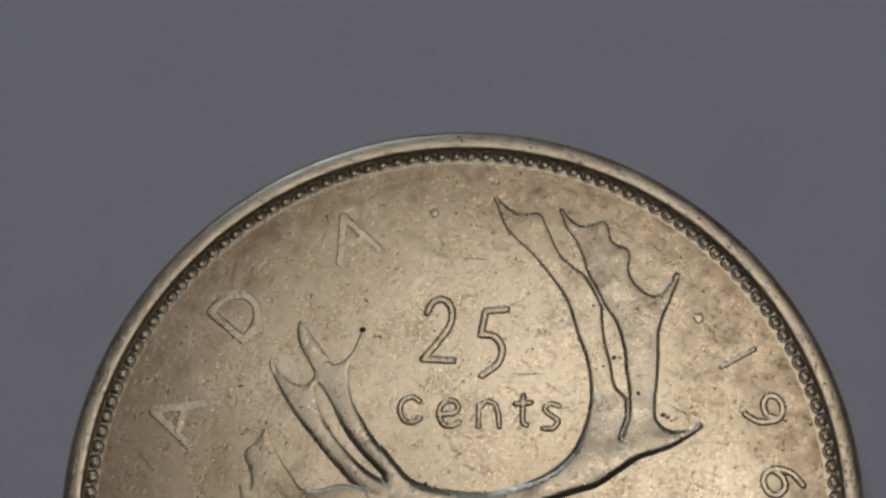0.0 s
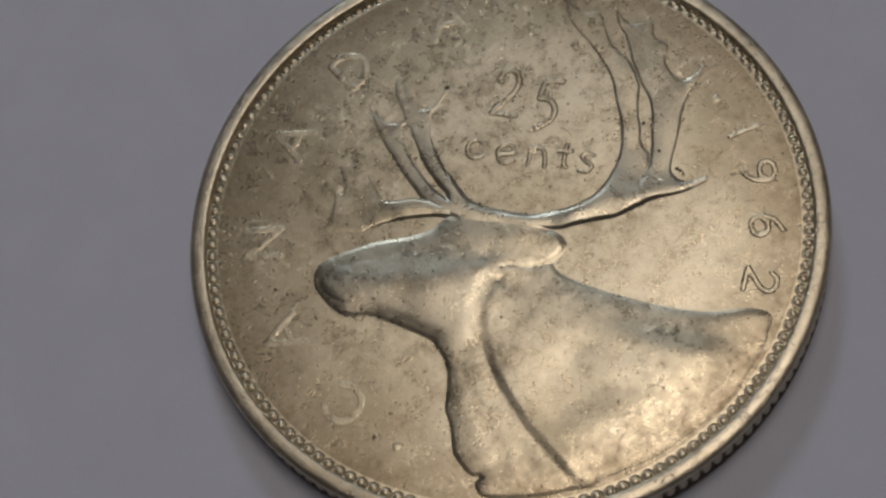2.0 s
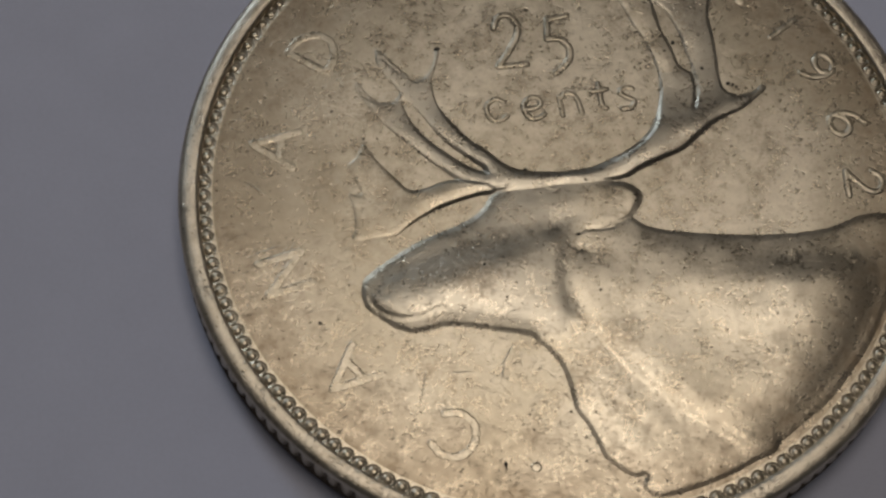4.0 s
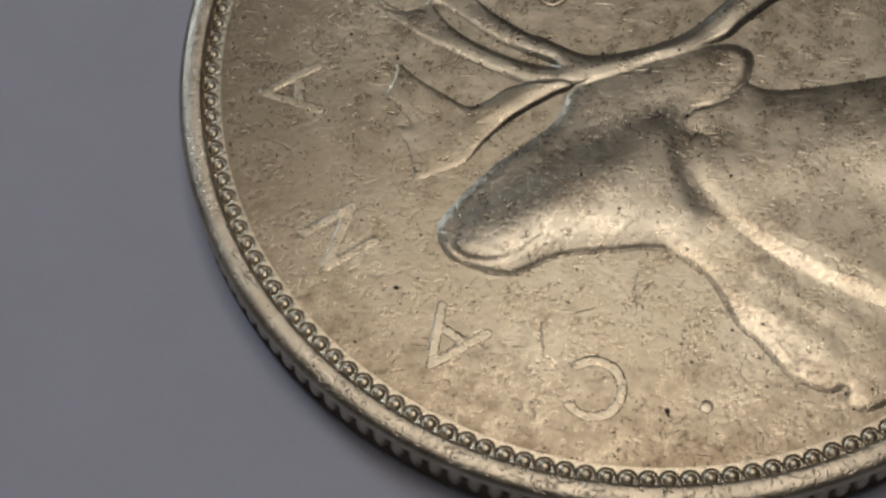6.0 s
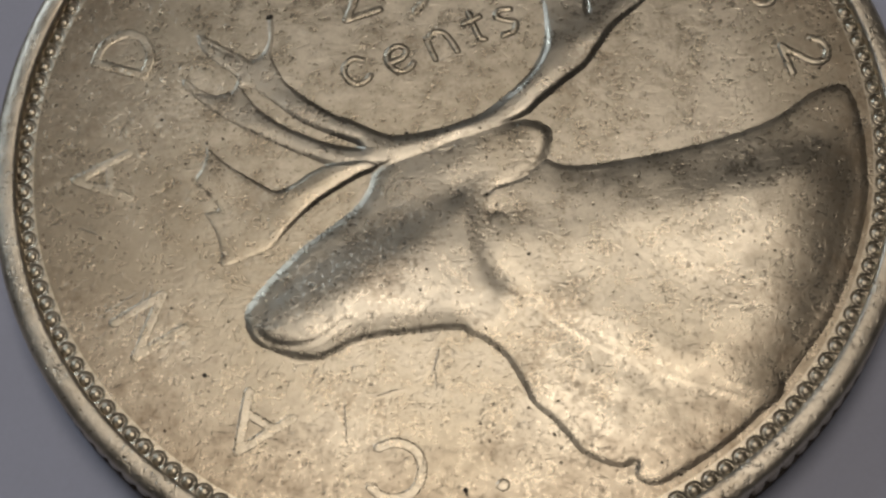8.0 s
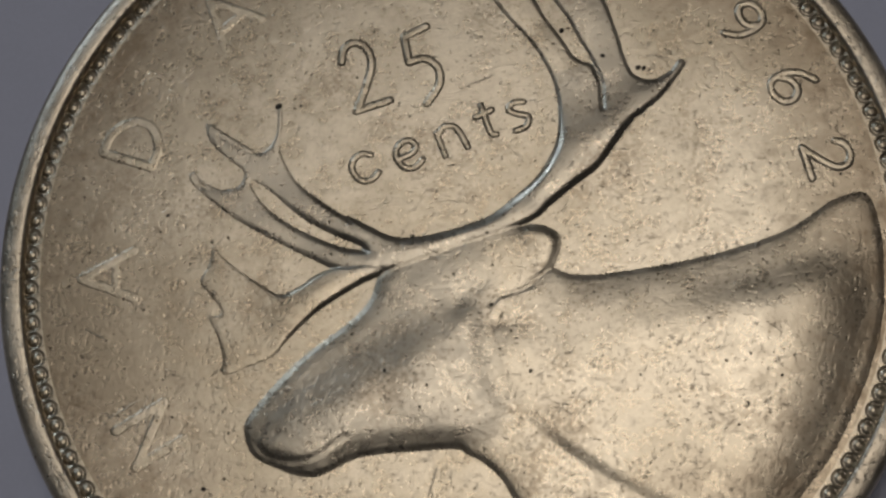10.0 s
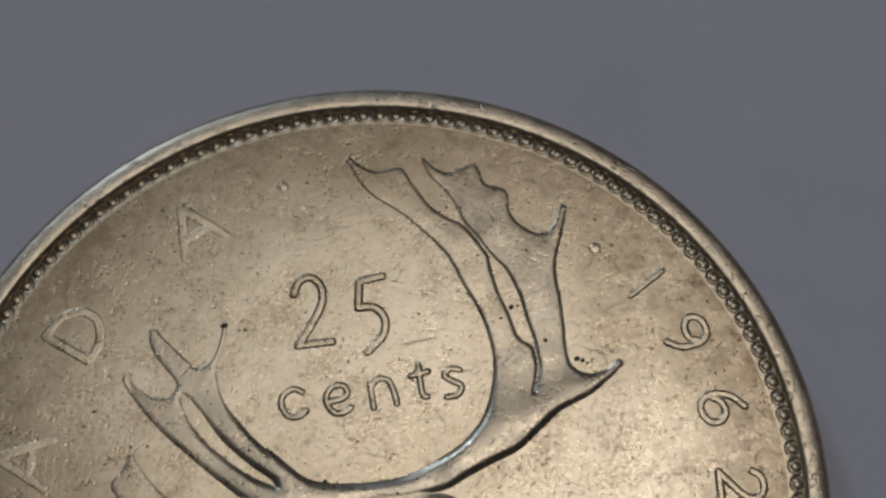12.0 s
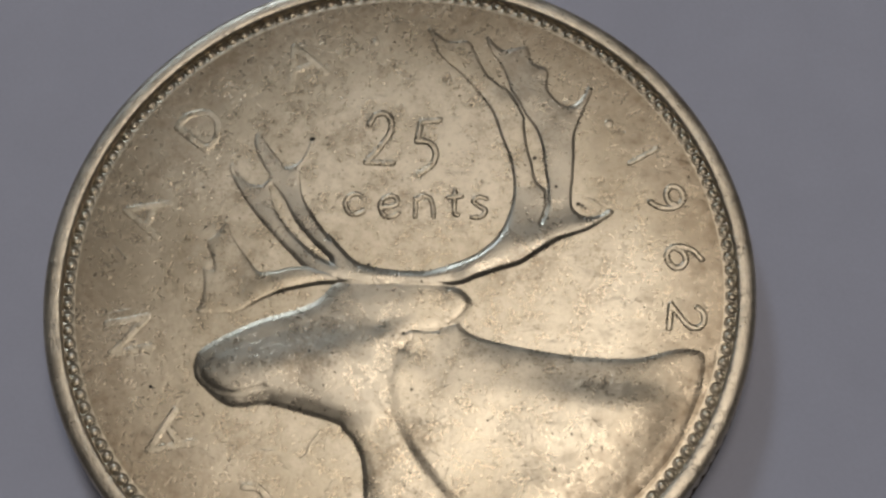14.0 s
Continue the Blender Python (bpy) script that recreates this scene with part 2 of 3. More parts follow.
def step_up(d, width):
    t = np.clip(d / width, 0, 1)
    return t * t * (3 - 2 * t)


def dome(d, width):
    t = np.clip(d / width, 0, 1)
    return np.sqrt(np.maximum(0, 1 - (1 - t) ** 2))


def swell_up(d, width):
    """A slope of nearly even pitch that rounds over at the top."""
    t = np.clip(d / width, 0, 1)
    return 1 - (1 - t) ** 1.15


def roll(d, width):
    """A slope that is steepest at the edge and levels out evenly."""
    t = np.clip(d / width, 0, 1)
    return 1 - (1 - t) ** 2


def melt(a, b, k):
    """The higher of two heights, with a soft valley between them."""
    t = np.clip(0.5 + 0.5 * (a - b) / k, 0, 1)
    return b + (a - b) * t + k * t * (1 - t)


# field, rim and edge
part("field", lathe("field", [(0.001, FIELD)] + [(r, FIELD) for r in np.linspace(0.8, 10.4, 13)]
                    + [(10.7, FIELD), (10.921, FIELD)], 296, SILVER_FIELD), coin,
     "flat silver field toned yellow-brown")
part("rim", lathe("rim", [(11.335, FIELD - 0.15), (11.35, FIELD + 0.03), (RIM_IN, TOP - 0.035), (11.42, TOP - 0.010), (11.48, TOP), (11.60, TOP + 0.002), (11.70, TOP - 0.002),
                          (11.79, TOP - 0.014), (11.87, TOP - 0.036), (11.93, TOP - 0.070), (11.975, TOP - 0.125), (12.0, TOP - 0.20), (11.99, TOP - 0.32)], 360, SILVER_RIM), coin,
     "smooth raised silver rim")
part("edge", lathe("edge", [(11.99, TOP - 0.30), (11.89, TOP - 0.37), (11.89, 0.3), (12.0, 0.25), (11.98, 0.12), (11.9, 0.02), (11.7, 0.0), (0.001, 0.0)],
                   360, SILVER_EDGE_SHADED), coin, "silver edge, darkened for the shade and dirt between its reeds")

# ---- relief: antlers, head, ear and shoulder ----
RING = [(-3.56, 5.14), (-3.74, 4.49), (-3.80, 3.88), (-3.67, 3.14), (-3.29, 2.49), (-2.66, 1.70), (-1.81, 0.93), (-1.14, 0.63),
        (-0.13, 0.54), (0.93, 0.62), (1.93, 1.03), (2.63, 1.45), (3.18, 2.08), (3.49, 2.93), (3.58, 3.70), (3.51, 4.37),
        (3.32, 5.07), (3.03, 5.72), (2.67, 6.65), (2.21, 7.28), (1.49, 8.07), (0.71, 8.72), (0.37, 9.24)]
CROWN = [(0.13, 9.97), (0.90, 9.47), (1.62, 9.52), (1.95, 8.99), (2.44, 8.17), (3.14, 7.73), (2.85, 8.53), (2.39, 9.17),
         (2.21, 9.81), (2.88, 9.24), (3.72, 9.44), (3.98, 8.80), (4.53, 8.52), (4.59, 7.77), (5.07, 7.24), (5.54, 7.24),
         (6.07, 8.02), (5.94, 7.13), (5.72, 6.52), (5.61, 5.89), (5.65, 5.22), (5.65, 4.40), (5.62, 3.77), (5.70, 3.26),
         (6.07, 3.00), (6.54, 3.06), (7.06, 3.28), (6.81, 2.95), (6.22, 2.48), (5.70, 2.23), (5.18, 1.99), (4.59, 1.52),
         (4.02, 1.07), (3.34, 0.79), (2.50, 0.42), (1.99, 0.18), (0.92, 0.02), (-0.05, -0.01), (-1.47, -0.12), (-2.19, -0.03),
         (-2.40, 0.50)]
ISLAND = [(3.87, 6.55), (4.22, 6.12), (4.48, 5.39), (4.59, 4.70), (4.72, 3.99), (4.37, 4.20), (4.19, 4.90), (3.98, 5.53), (3.86, 6.22)]
TINES = [(-3.91, 4.38), (-4.35, 4.11), (-4.74, 4.38), (-5.18, 4.82), (-5.55, 5.40), (-5.62, 4.86), (-5.36, 4.32), (-4.96, 3.73),
         (-5.01, 3.51), (-5.19, 3.36), (-5.70, 3.42), (-6.10, 3.66), (-6.22, 4.16), (-6.38, 3.89), (-6.04, 3.25), (-5.46, 2.47),
         (-4.85, 1.84), (-4.25, 1.22), (-3.64, 0.67), (-3.37, 0.42), (-2.9, 0.1), (-2.2, -0.05), (-1.5, 0.2)]
SLIT = [(-4.78, 3.37), (-4.33, 2.85), (-3.78, 2.01), (-3.18, 1.38), (-2.37, 0.67), (-2.99, 0.93), (-3.86, 1.65), (-4.44, 2.35), (-4.70, 2.88)]
PALM = [(-3.37, 0.42), (-3.86, 0.36), (-4.34, 0.19), (-4.86, 0.16), (-5.27, 0.60), (-5.74, 1.18), (-6.06, 1.72), (-6.16, 2.05),
        (-6.45, 1.47), (-6.78, 1.09), (-6.59, 0.63), (-6.43, 0.10), (-6.80, 0.14), (-6.70, -0.37), (-6.68, -1.00), (-6.77, -1.52),
        (-6.09, -1.50), (-5.40, -1.40), (-4.93, -1.08), (-4.22, -0.67), (-3.54, -0.41), (-2.73, -0.19), (-2.09, -0.07), (-2.4, 0.4)]
FACE = [(-2.17, -0.08), (-2.53, -0.57), (-2.93, -0.92), (-3.63, -1.25), (-4.64, -1.64), (-5.52, -2.14), (-6.15, -2.56), (-6.51, -2.91),
        (-6.58, -3.35), (-6.47, -3.76), (-6.12, -4.09), (-5.69, -4.42), (-5.17, -4.64), (-4.71, -4.60), (-4.09, -4.49), (-3.38, -4.56),
        (-2.55, -4.74), (-1.86, -4.88), (-1.32, -5.04), (-0.6, -5.1), (0.15, -4.6), (0.05, -3.2), (0.4, -2.0), (1.4, -1.5), (1.75, -0.25), (1.2, 0.45), (0.0, 0.42),
        (-1.3, 0.35)]
EAR = [(0.70, 0.02), (1.61, 0.13), (2.11, 0.02), (2.47, -0.30), (2.48, -0.63), (2.24, -1.03), (2.01, -1.28), (1.55, -1.53), (1.09, -1.55),
       (0.50, -1.52), (0.25, -1.1), (0.3, -0.4)]
THROAT = [(-1.4, -3.8), (-1.5, -4.95), (-1.08, -5.45), (-0.72, -6.06), (-0.56, -6.85), (-0.48, -7.40), (-0.20, -7.88), (0.03, -8.45), (0.25, -8.98),
          (0.93, -9.54), (1.34, -9.55), (1.22, -9.89), (1.61, -10.22), (2.50, -10.09), (3.64, -9.76), (4.56, -9.35), (5.45, -8.83),
          (5.2, -7.0), (4.0, -4.5), (2.5, -3.0), (1.0, -2.2), (-0.5, -2.5)]
SHOULDER = [(1.95, -1.18), (2.40, -1.48), (2.85, -1.64), (3.36, -1.75), (4.77, -1.94), (6.20, -2.04), (7.67, -2.00), (8.46, -1.84), (9.29, -1.55),
            (10.03, -1.50), (10.30, -1.75), (10.25, -2.6), (10.0, -3.5), (9.5, -4.75), (8.8, -5.85), (8.0, -6.8), (7.1, -7.7), (6.1, -8.4),
            (5.45, -8.83), (4.9, -9.0), (3.62, -8.22), (2.42, -7.22), (1.60, -6.38), (0.84, -5.46), (0.35, -4.55), (0.10, -3.6), (0.20, -2.7),
            (0.60, -1.95), (1.2, -1.45)]

face = Sheet(-7.2, -10.5, 10.6, 10.2, 0.028)
ring = curve(RING, closed=False)
right = face.inside(np.vstack([curve(CROWN + RING[5:], steps=5)]), 1.2)
right = np.minimum(right, -face.inside(curve(ISLAND), 1.2))
left = face.inside(curve(TINES + RING[6::-1]), 1.2)
left = np.minimum(left, -face.inside(curve(SLIT), 1.2))
for tine, half in (([(-3.55, 5.12), (-3.66, 4.7), (-3.85, 4.2)], 0.09), ([(-5.45, 5.2), (-5.1, 4.75), (-4.6, 4.2)], 0.11), ([(-6.2, 4.05), (-6.0, 3.65), (-5.6, 3.3)], 0.08)):
    left = np.maximum(left, half - face.line(curve(tine, False), 0.8))
for tine, half in (([(6.02, 7.85), (5.85, 7.3), (5.6, 6.9)], 0.13), ([(6.95, 3.2), (6.5, 2.85), (6.0, 2.6)], 0.13), ([(0.2, 9.85), (0.6, 9.3), (1.0, 9.0)], 0.12)):
    right = np.maximum(right, half - face.line(curve(tine, False), 0.8))
palm = face.inside(curve(PALM), 1.2)
antler = np.maximum(np.maximum(right, left), palm)
fade = 0.55 + 0.45 * step_up(9.6 - face.y, 4.0)
low_beam = 0.25 + 0.75 * step_up(3.4 - face.y, 1.8)
wide = step_up(3.4 - face.y, 1.8) * (palm < np.maximum(left, right))
inner_side = face.line(ring, 0.8) <= np.abs(antler) + 0.04
brink = np.where(inner_side & (face.x > -1.6), 0.058 * swell_up(antler, 0.21), 0.058 * swell_up(antler, 0.15))
h_antler = (0.030 * step_up(antler, 0.12) * (1 - wide) + brink * wide + 0.04 * low_beam * dome(antler, 0.5) + 0.012 * swell_up(antler, 0.6)) * fade
low_wall = np.where(palm > np.maximum(left, right), step_up(face.x + 5.6, 0.8), wide * step_up(face.x - 1.6, 0.8))
h_antler = h_antler + 0.036 * step_up(antler, 0.075) * low_wall
crease = np.minimum(face.line(curve([(3.14, 7.73), (3.5, 7.2), (3.87, 6.55)], False), 0.4),
                    face.line(curve([(4.72, 3.99), (4.78, 3.3), (4.6, 2.6)], False), 0.4))
h_antler = h_antler - np.where(antler > 0.05, 0.035 * (1 - step_up(crease, 0.12)), 0.0)
patches = np.sin(2.1 * face.x + 1.7 * np.sin(1.3 * face.y)) * np.sin(1.9 * face.y + 1.1 * np.sin(1.6 * face.x))
h_antler = h_antler * (0.95 + 0.1 * patches) * np.where(palm > np.maximum(left, right), 1.0, 0.45 + 0.55 * step_up(face.x + 4.2, 2.2))
h_antler = np.where(palm > np.maximum(left, right), h_antler * (0.25 + 0.75 * step_up(face.x + 6.2, 3.2)), h_antler)

muzzle = face.inside(curve(FACE), 2.2)
under = step_up(0.35 - (face.y + 3.3 - 0.29 * (face.x + 6.2)), 0.8)
slope = 0.160 * swell_up(muzzle, 0.74) * under + 0.07 * roll(muzzle, 1.2) * (1 - under)
h_face = np.where(muzzle > 0, 0.022 * step_up(muzzle, 0.08) + slope + 0.03 * swell_up(muzzle, 2.0), 0.0)
eye_socket = np.exp(-((face.x + 0.6) ** 2 / 0.5 + (face.y + 1.35) ** 2 / 0.22))
cheek = np.exp(-((face.x + 1.6) ** 2 / 1.6 + (face.y + 3.0) ** 2 / 0.8))
brow = np.exp(-((face.x + 1.6) ** 2 / 0.25 + (face.y + 0.75) ** 2 / 0.12))
h_face = h_face + np.where(muzzle > 0, (0.03 * cheek - 0.03 * eye_socket + 0.012 * brow) * step_up(muzzle, 0.6), 0.0)
mouth = face.line(curve([(-6.38, -3.53), (-6.14, -3.88), (-5.7, -4.13), (-5.1, -4.22), (-4.6, -4.08), (-4.17, -3.94)], False), 0.4)
nostril = np.exp(-((face.x + 6.1) ** 2 + (face.y + 3.25) ** 2) / 0.03)
h_face = h_face - 0.03 * nostril * (muzzle > 0)

throat = face.inside(curve(THROAT), 1.6)
h_throat = np.where(throat > 0, 0.03 * step_up(throat, 0.12) + 0.05 * swell_up(throat, 0.8), 0.0)
folds = 0.5 + 0.5 * np.sin(7.0 * (face.x * 0.86 + face.y * 0.5) + 1.3 * np.sin(1.7 * face.y))
h_throat = h_throat + np.where(throat > 0, 0.010 * folds * step_up(throat, 0.5), 0.0)
shoulder = face.inside(curve(SHOULDER), 2.6)
swell = 0.046 * np.exp(-((face.y + 2.8 + 0.14 * (face.x - 3.2)) ** 2) / 0.65) * step_up(face.x - 1.0, 2.0)
hollow = 0.035 * np.exp(-((face.x - 4.6) ** 2 / 4.0 + (face.y + 5.6) ** 2 / 1.6))
h_shoulder = np.where(shoulder > 0, 0.02 * step_up(shoulder, 0.2) + (0.030 + 0.053 * step_up(-2.7 - face.y, 1.2)) * swell_up(shoulder, 0.52) + 0.042 * swell_up(shoulder, 1.8) + (swell - hollow) * step_up(shoulder, 0.8), 0.0)
flank = 0.09 * step_up(shoulder, 0.8) * step_up(face.x - 3.0, 3.2) * step_up(-2.6 - face.y, 2.2)
h_shoulder = (h_shoulder + flank) * roll(10.42 - np.hypot(face.x, face.y), 2.0)
ear = face.inside(curve(EAR), 0.9)
h_ear = np.where(ear > 0, 0.082 * step_up(ear, 0.32) * step_up(face.x - 0.2, 1.1), 0.0)
inner = step_up(np.maximum.reduce([muzzle, throat, shoulder]), 0.25)
body = np.maximum(np.maximum(h_face, h_shoulder), h_throat)
joined = melt(melt(h_face, h_shoulder, 0.12), h_throat, 0.07)
body = face.blur(body + (joined - body) * inner, 0.045)
body = body + (face.blur(body, 0.16) - body) * 0.7 * inner
cheekbone = step_up(muzzle - 0.3, 0.5) * step_up(-0.2 - face.x, 1.0)
body = body + (face.blur(body, 0.4) - body) * cheekbone
eyelid = face.line(curve([(0.25, -1.72), (0.55, -1.56), (1.0, -1.56), (1.4, -1.52)], False), 0.4)
pit = np.maximum(np.exp(-((face.x - 0.7) ** 2 + (face.y + 1.9) ** 2) / 0.7), 0.95 * np.exp(-((face.x - 0.45) ** 2 / 1.2 + (face.y + 3.1) ** 2 / 2.2)))
body = body + (face.blur(face.blur(body, 0.6), 0.6) + 0.012 - body) * pit
fold_edge = step_up(shoulder + 0.22, 0.46) * np.exp(-np.maximum(shoulder, 0) / 1.1) * (0.35 * step_up(-1.9 - face.y, 1.4) + 0.65 * step_up(-4.4 - face.y, 1.4)) * step_up(5.6 - face.x, 1.5)
body = body + 0.055 * fold_edge * inner
body = melt(body, face.blur(h_ear, 0.05), 0.05 * inner + 1e-4) - 0.016 * (1 - step_up(eyelid, 0.11))
body = body - np.where(muzzle > 0.05, 0.013 * (1 - step_up(mouth, 0.14)), 0)
base_of_ear = np.exp(-((face.x - 1.3) ** 2 / 0.55 + (face.y + 0.65) ** 2 / 0.4)) * step_up(ear, 0.3)
body = body + (face.blur(body, 0.3) - body) * base_of_ear
h = melt(body, face.blur(h_antler, 0.028, 1), 0.05 * inner * step_up(muzzle, 0.2) + 1e-4)
h = np.where(np.maximum.reduce([antler, muzzle, throat, shoulder, ear]) > -0.06, h, 0.0)
wear = np.array([[noise.noise((x * 0.9, y * 0.9, 0.3)) for x in face.xs[::10]] for y in face.ys[::10]])
wear = face.blur(np.repeat(np.repeat(wear, 10, 0), 10, 1)[:h.shape[0], :h.shape[1]], 0.2)
h = h * (1 + 0.10 * wear)
grey_top = np.maximum(face.blur((np.maximum(left, right) > 0).astype(float), 0.1), face.blur((muzzle > 0.1).astype(float), 0.3) * step_up(1.0 - face.x, 1.2))
strip = step_up(face.x - 3.1 - (7.7 - face.y) * 0.43 + 0.1, 0.3)
grey_top = np.where((face.y > 3.9) & (face.x > 0), grey_top * strip, grey_top)
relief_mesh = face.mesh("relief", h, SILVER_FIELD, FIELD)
tint = relief_mesh.attributes.new("bare", "FLOAT", "POINT")
co = np.empty(len(relief_mesh.vertices) * 3)
relief_mesh.vertices.foreach_get("co", co)
co = co.reshape(-1, 3) / MM
col = np.clip(np.rint((co[:, 0] - face.xs[0]) / face.step).astype(int), 0, len(face.xs) - 1)
row = np.clip(np.rint((co[:, 1] - face.ys[0]) / face.step).astype(int), 0, len(face.ys) - 1)
tint.data.foreach_set("value", grey_top[row, col].astype(np.float32))
relief_mesh.transform(STRIKE)
part("relief", relief_mesh, coin, "raised antlered head and shoulder, worn smooth")

# ---- lettering, as soft ridges along strokes ----
GLYPHS = {
    "C": [[(0.42, 0.36), (0.1, 0.5), (-0.3, 0.38), (-0.46, 0.0), (-0.3, -0.38), (0.1, -0.5), (0.42, -0.36)]],
    "A": [[(-0.5, -0.5), (0.0, 0.5)], [(0.0, 0.5), (0.5, -0.5)], [(-0.28, -0.16), (0.28, -0.16)]],
    "N": [[(-0.42, -0.5), (-0.42, 0.5)], [(-0.42, 0.5), (0.42, -0.5)], [(0.42, -0.5), (0.42, 0.5)]],
    "D": [[(-0.4, 0.5), (-0.4, -0.5)], [(-0.4, 0.5), (0.05, 0.48), (0.4, 0.22), (0.46, 0.0), (0.4, -0.22), (0.05, -0.48), (-0.4, -0.5)]],
    "1": [[(0.0, -0.5), (0.0, 0.5)]],
    "9": [[(0.28, 0.2), (0.1, 0.02), (-0.18, 0.06), (-0.32, 0.26), (-0.2, 0.46), (0.06, 0.5), (0.28, 0.36), (0.33, 0.1), (0.22, -0.26), (-0.06, -0.5)]],
    "6": [[(0.14, 0.5), (-0.18, 0.26), (-0.34, -0.1), (-0.26, -0.4), (0.0, -0.5), (0.27, -0.38), (0.32, -0.14), (0.14, 0.04), (-0.12, 0.0), (-0.3, -0.2)]],
    "2": [[(-0.34, 0.28), (-0.2, 0.46), (0.06, 0.5), (0.26, 0.36), (0.26, 0.12), (0.04, -0.14), (-0.36, -0.48)], [(-0.36, -0.48), (0.38, -0.48)]],
    "5": [[(0.36, 0.5), (-0.16, 0.46)], [(-0.16, 0.46), (-0.24, 0.08)], [(-0.24, 0.08), (0.1, 0.06), (0.3, -0.12), (0.22, -0.36), (-0.16, -0.56)]],
    "c": [[(0.32, 0.3), (0.06, 0.44), (-0.26, 0.3), (-0.36, 0.0), (-0.22, -0.36), (0.1, -0.44), (0.36, -0.3)]],
    "e": [[(-0.3, -0.04), (0.1, 0.0), (0.3, 0.16), (0.2, 0.4), (-0.06, 0.44), (-0.3, 0.26), (-0.36, -0.06), (-0.2, -0.38), (0.1, -0.44), (0.34, -0.3)]],
    "n": [[(-0.34, -0.44), (-0.34, 0.34)], [(-0.34, 0.2), (-0.1, 0.44), (0.2, 0.36), (0.32, 0.06), (0.38, -0.42)]],
    "t": [[(0.02, 0.6), (0.0, -0.3), (0.14, -0.44)], [(-0.26, 0.3), (0.28, 0.34)]],
    "s": [[(0.28, 0.36), (-0.02, 0.44), (-0.22, 0.26), (0.0, 0.04), (0.24, -0.14), (0.1, -0.4), (-0.26, -0.42)]],
}


def glyph(name, char, x, y, turn, wide, tall, stroke, high, label):
    sheet = Sheet(-wide * 0.75 - 0.2, -tall * 0.75 - 0.2, wide * 0.75 + 0.2, tall * 0.75 + 0.2, 0.022)
    d = np.full(sheet.x.shape, 0.6)
    for line in GLYPHS[char]:
        pts = np.array(line) * (wide, tall)
        d = np.minimum(d, sheet.line(curve(pts, False) if len(line) > 2 else pts, 0.6))
    worn = np.sin(2.3 * (sheet.x + x) + 1.4 * y) * np.sin(2.7 * (sheet.y + y) - 0.8 * x)
    hh = high * (0.9 + 0.25 * worn) * step_up(stroke - d, 0.095)
    ob = part(name, sheet.mesh(name, hh, SILVER_FIELD, FIELD), coin, label)
    ob.matrix_local = STRIKE @ pose(x * MM, y * MM, 0, 0, 0, turn)
    return ob


def round_text(name, char, angle, radius, wide, tall, stroke, high, label):
    a = radians(angle)
    return glyph(name, char, radius * math.cos(a), radius * math.sin(a), angle - 90, wide, tall, stroke, high, label)


for char, angle in (("C", -117.5), ("A", -140.5), ("N", -164.5), ("A", 168), ("D", 144.5), ("A", 117.5)):
    round_text("letter", char, angle, 9.0 if char == "C" else 9.25, 1.3, 1.4, 0.17, 0.016 if char == "D" else 0.012, "worn raised letter " + char)
for char, angle in (("1", 34), ("9", 23.5), ("6", 10.5), ("2", -2.5)):
    round_text("digit", char, angle, 9.65, 1.15, 1.15, 0.12 if char == "1" else 0.135, 0.028 if char == "1" else 0.038, "raised digit " + char)
glyph("digit", "2", -1.17, 5.42, 2, 1.25, 1.95, 0.145, 0.042, "raised digit 2")
glyph("digit", "5", 0.42, 5.25, 2, 1.25, 2.0, 0.145, 0.042, "raised digit 5")
for char, x, y in (("c", -1.83, 2.86), ("e", -0.62, 2.86), ("n", 0.57, 2.95), ("t", 1.60, 3.10), ("s", 2.46, 3.06)):
    glyph("letter", char, x, y, 4, 0.88, 0.88, 0.12, 0.035, "raised small letter " + char)


def dot(x, y, size, high):
    sheet = Sheet(-size * 1.4, -size * 1.4, size * 1.4, size * 1.4, 0.03)
    hh = high * dome(size - np.hypot(sheet.x, sheet.y), size)
    ob = part("dot", sheet.mesh("dot", hh, SILVER_FIELD, FIELD), coin, "small raised dot")
    ob.matrix_local = STRIKE @ pose(x * MM, y * MM, 0)


dot(6.75, 6.55, 0.17, 0.02)
dot(-1.70, 9.2, 0.15, 0.025)
dot(-1.86, -9.1, 0.17, 0.018)


# ---- teeth inside the rim and reeds round the edge ----
def pebble(name, long, wide, high, material):
    """A rounded oblong bead, flat below."""
    rings, around = 4, 10
    verts, faces = [], []
    for k in range(rings):
        u = (k / rings) ** 0.7 * math.pi / 2
        for i in range(around):
            a = 2 * math.pi * i / around
            verts.append((long / 2 * math.cos(u) * math.cos(a) * MM, wide / 2 * math.cos(u) * math.sin(a) * MM, high * math.sin(u) * MM))
    verts.append((0, 0, high * MM))
    for k in range(rings - 1):
        for i in range(around):
            j = (i + 1) % around
            faces.append((k * around + i, k * around + j, (k + 1) * around + j, (k + 1) * around + i))
    for i in range(around):
        faces.append(((rings - 1) * around + i, (rings - 1) * around + (i + 1) % around, rings * around))
    return from_arrays(name, verts, faces, material)


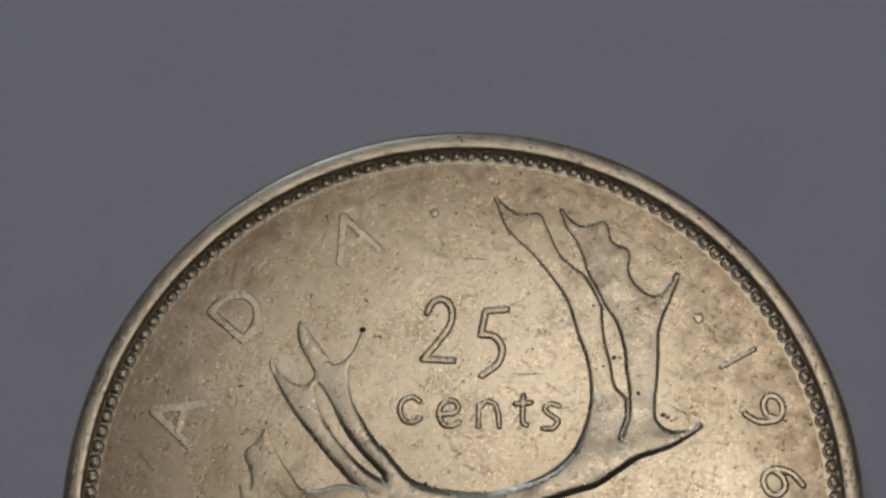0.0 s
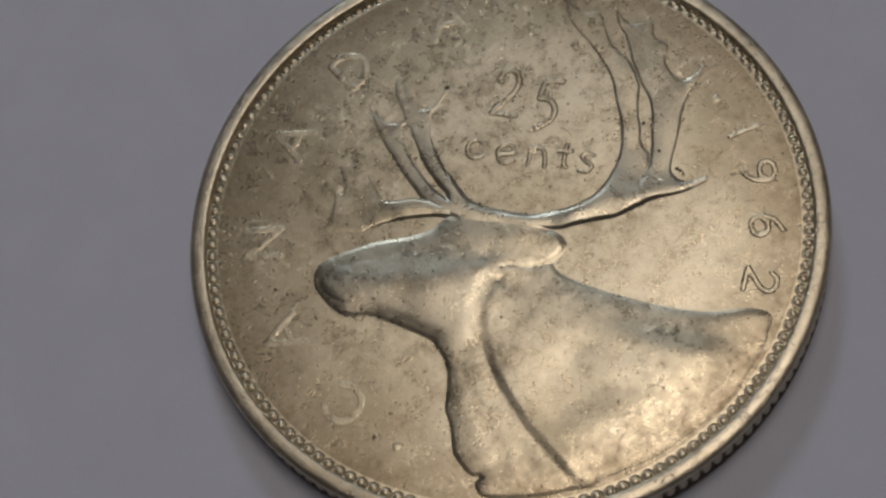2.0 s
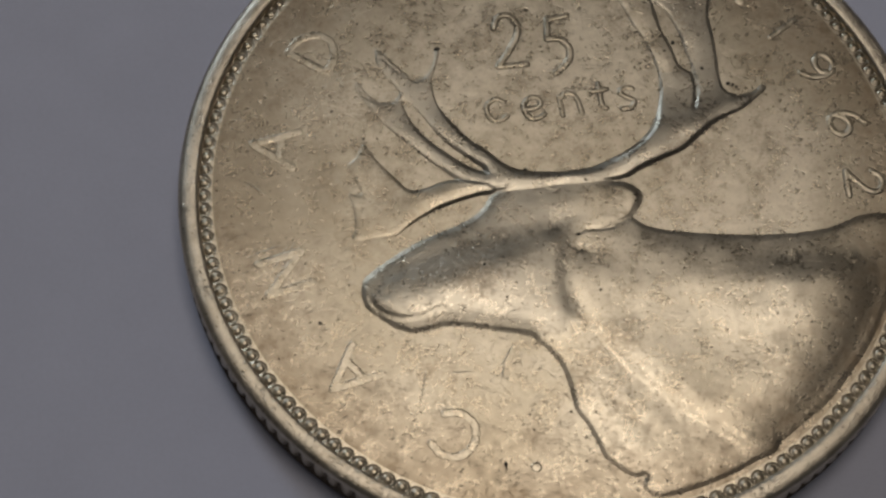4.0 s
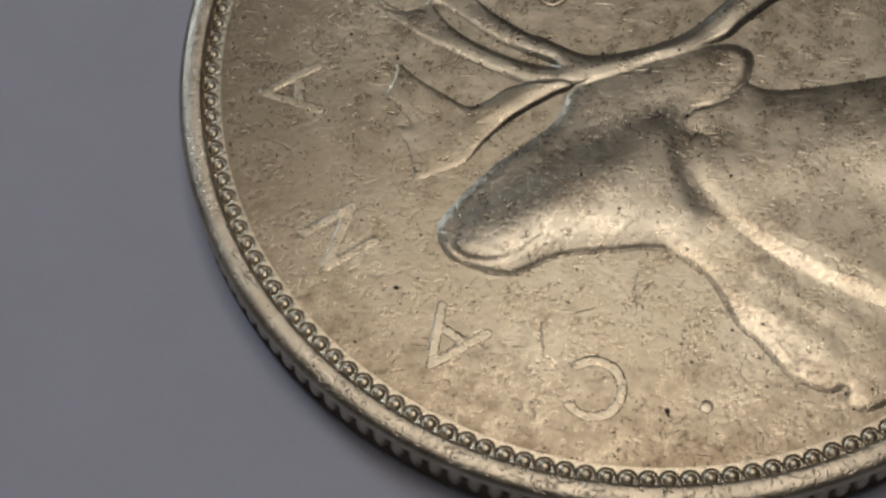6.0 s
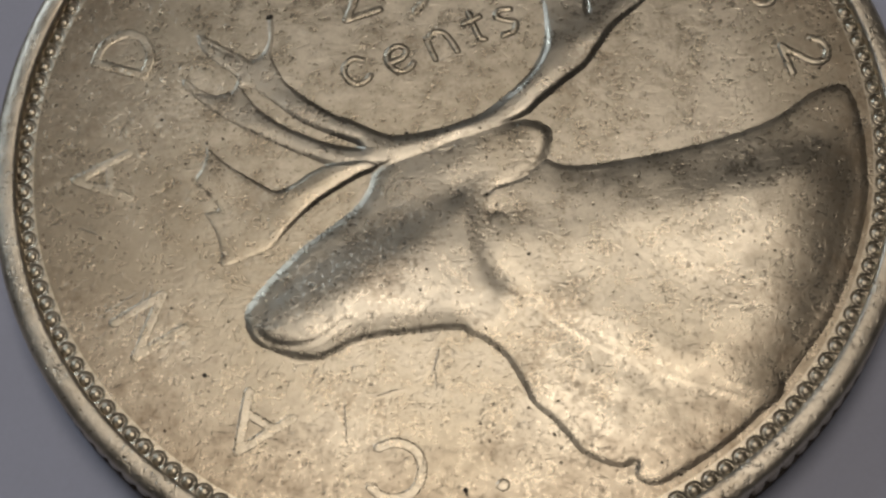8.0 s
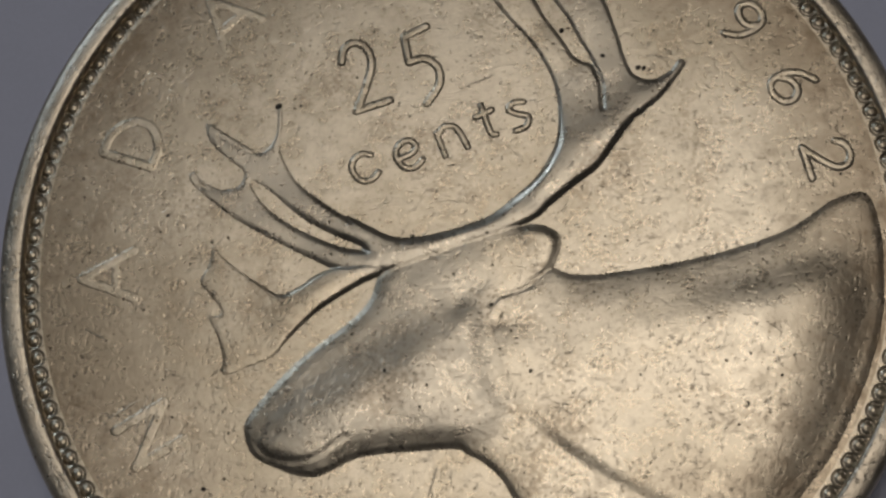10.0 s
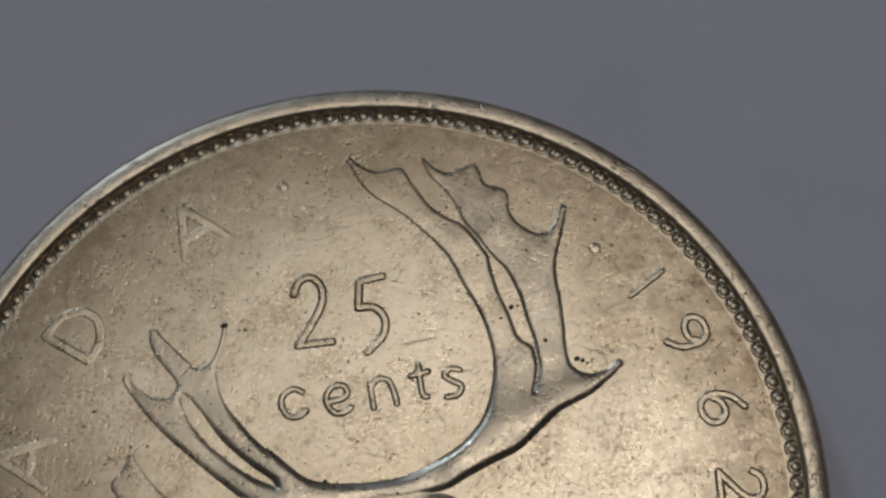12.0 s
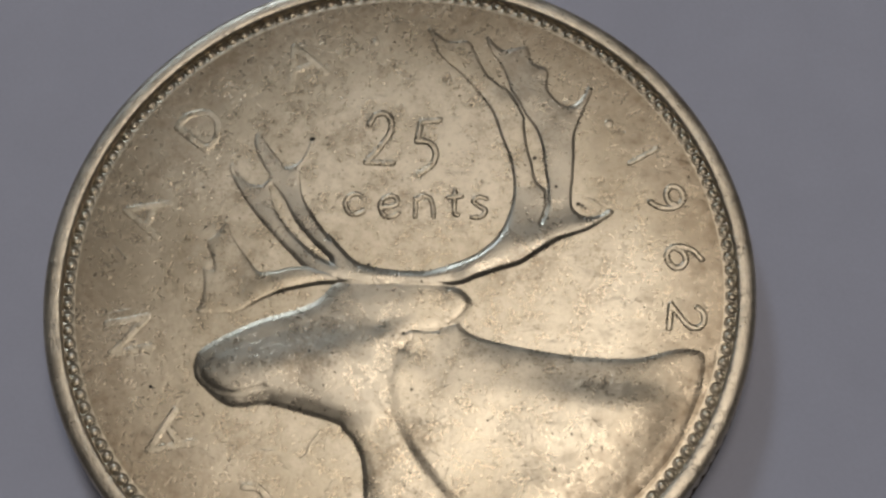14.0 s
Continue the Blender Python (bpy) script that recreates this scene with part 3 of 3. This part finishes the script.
def bead_tile(name, material):
    """One pitch of the beaded ring: a small pearl in a pocket sunk between two cusps of the field."""
    rows, cols, pitch = 17, 15, 2 * math.pi / TEETH
    verts, faces = [], []
    for r in np.linspace(10.92, 11.40, rows):
        for c in np.linspace(-0.5, 0.5, cols):
            y = r * c * pitch
            fall = np.clip((r - 11.05) / 0.35, 0, 1)
            pocket = np.clip((1.1 - np.hypot((r - 11.20) / 0.20, y / 0.21)) / 0.34, 0, 1)
            pearl = max(0.0, 1 - ((r - 11.205) / 0.165) ** 2 - (y / 0.165) ** 2) ** 0.5
            z = -0.05 * fall * fall - 0.06 * pocket * pocket * (3 - 2 * pocket) + 0.078 * pearl
            verts.append(((r * math.cos(c * pitch) - 11.1) * MM, r * math.sin(c * pitch) * MM, z * MM))
    for k in range(rows - 1):
        for i in range(cols - 1):
            a = k * cols + i
            faces.append((a, a + cols, a + cols + 1, a + 1))
    return from_arrays(name, verts, faces, material)


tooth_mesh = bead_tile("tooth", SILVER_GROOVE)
reed_mesh = pebble("reed", 1.10, 0.40, 0.14, SILVER_RIM)
for i in range(TEETH):
    a = 2 * math.pi * (i + 0.5) / TEETH
    ob = part("tooth", tooth_mesh, coin)
    ob.matrix_local = pose(11.1 * math.cos(a) * MM, 11.1 * math.sin(a) * MM, FIELD * MM, 0, 0, math.degrees(a))
    ob = part("reed", reed_mesh, coin)
    ob.matrix_local = pose(11.865 * math.cos(a) * MM, 11.865 * math.sin(a) * MM, 0.75 * MM, 0, 90, math.degrees(a))


# ---- specks of old dirt in the hollows, and one for the eye notch's shade ----
DIRT_AND_SHADE = matte("old_dirt_and_shade", (0.05, 0.04, 0.03), 0.5, 0.8, 9.0, 0.03)
speck_mesh = pebble("dark_speck", 1.0, 0.8, 0.25, DIRT_AND_SHADE)
# the speck at (0.28, -1.72) is painted shade in the notch of the eye
for x, y, size in ((-3.56, 5.22, 0.16), (5.84, 3.42, 0.13), (5.98, 3.36, 0.11), (6.10, 3.27, 0.08), (5.06, 4.00, 0.11), (-1.14, 0.64, 0.12), (-7.14, 3.10, 0.09), (-7.93, -4.19, 0.11),
                   (-7.95, -4.62, 0.07), (0.72, -3.65, 0.09), (0.28, -1.72, 0.10), (-2.77, -2.62, 0.09), (-6.19, 2.04, 0.08), (4.25, 5.05, 0.13), (-2.75, -8.95, 0.12), (-3.0, 5.05, 0.08)):
    ob = part("dark_speck", speck_mesh, coin)
    i, j = np.searchsorted(face.xs, x), np.searchsorted(face.ys, y)
    ob.matrix_local = STRIKE @ pose(x * MM, y * MM, (FIELD + max(0.0, h[j, i]) - 0.012) * MM, 0, 0, 97 * x) @ Matrix.Diagonal((1.5 * size, 1.5 * size, size, 1))


# ---- scratches: thin burrs pushed up across the worn face ----
burr_mesh = pebble("scratch", 1.0, 0.05, 0.016, SILVER_RIM)
for x0, y0, x1, y1 in ((-0.79, 7.83, 0.20, 7.81), (1.05, 4.25, 2.30, 4.35), (-9.99, 0.77, -9.37, 0.18), (-4.84, -5.81, -5.12, -7.04),
                       (-9.93, -1.80, -8.92, -1.49), (-8.56, -1.40, -9.06, -2.41), (-4.17, -6.01, -3.44, -6.01), (-9.38, -2.53, -8.72, -1.42),
                       (-2.63, -6.38, -2.46, -5.79), (-2.14, -5.2, -2.70, -6.1), (6.0, 3.75, 6.75, 3.42)):
    ob = part("scratch", burr_mesh, coin)
    long = math.hypot(x1 - x0, y1 - y0)
    ob.matrix_local = STRIKE @ pose((x0 + x1) / 2 * MM, (y0 + y1) / 2 * MM, (FIELD - 0.003) * MM, 0, 0, math.degrees(math.atan2(y1 - y0, x1 - x0))) @ Matrix.Diagonal((long, 1, 1, 1))
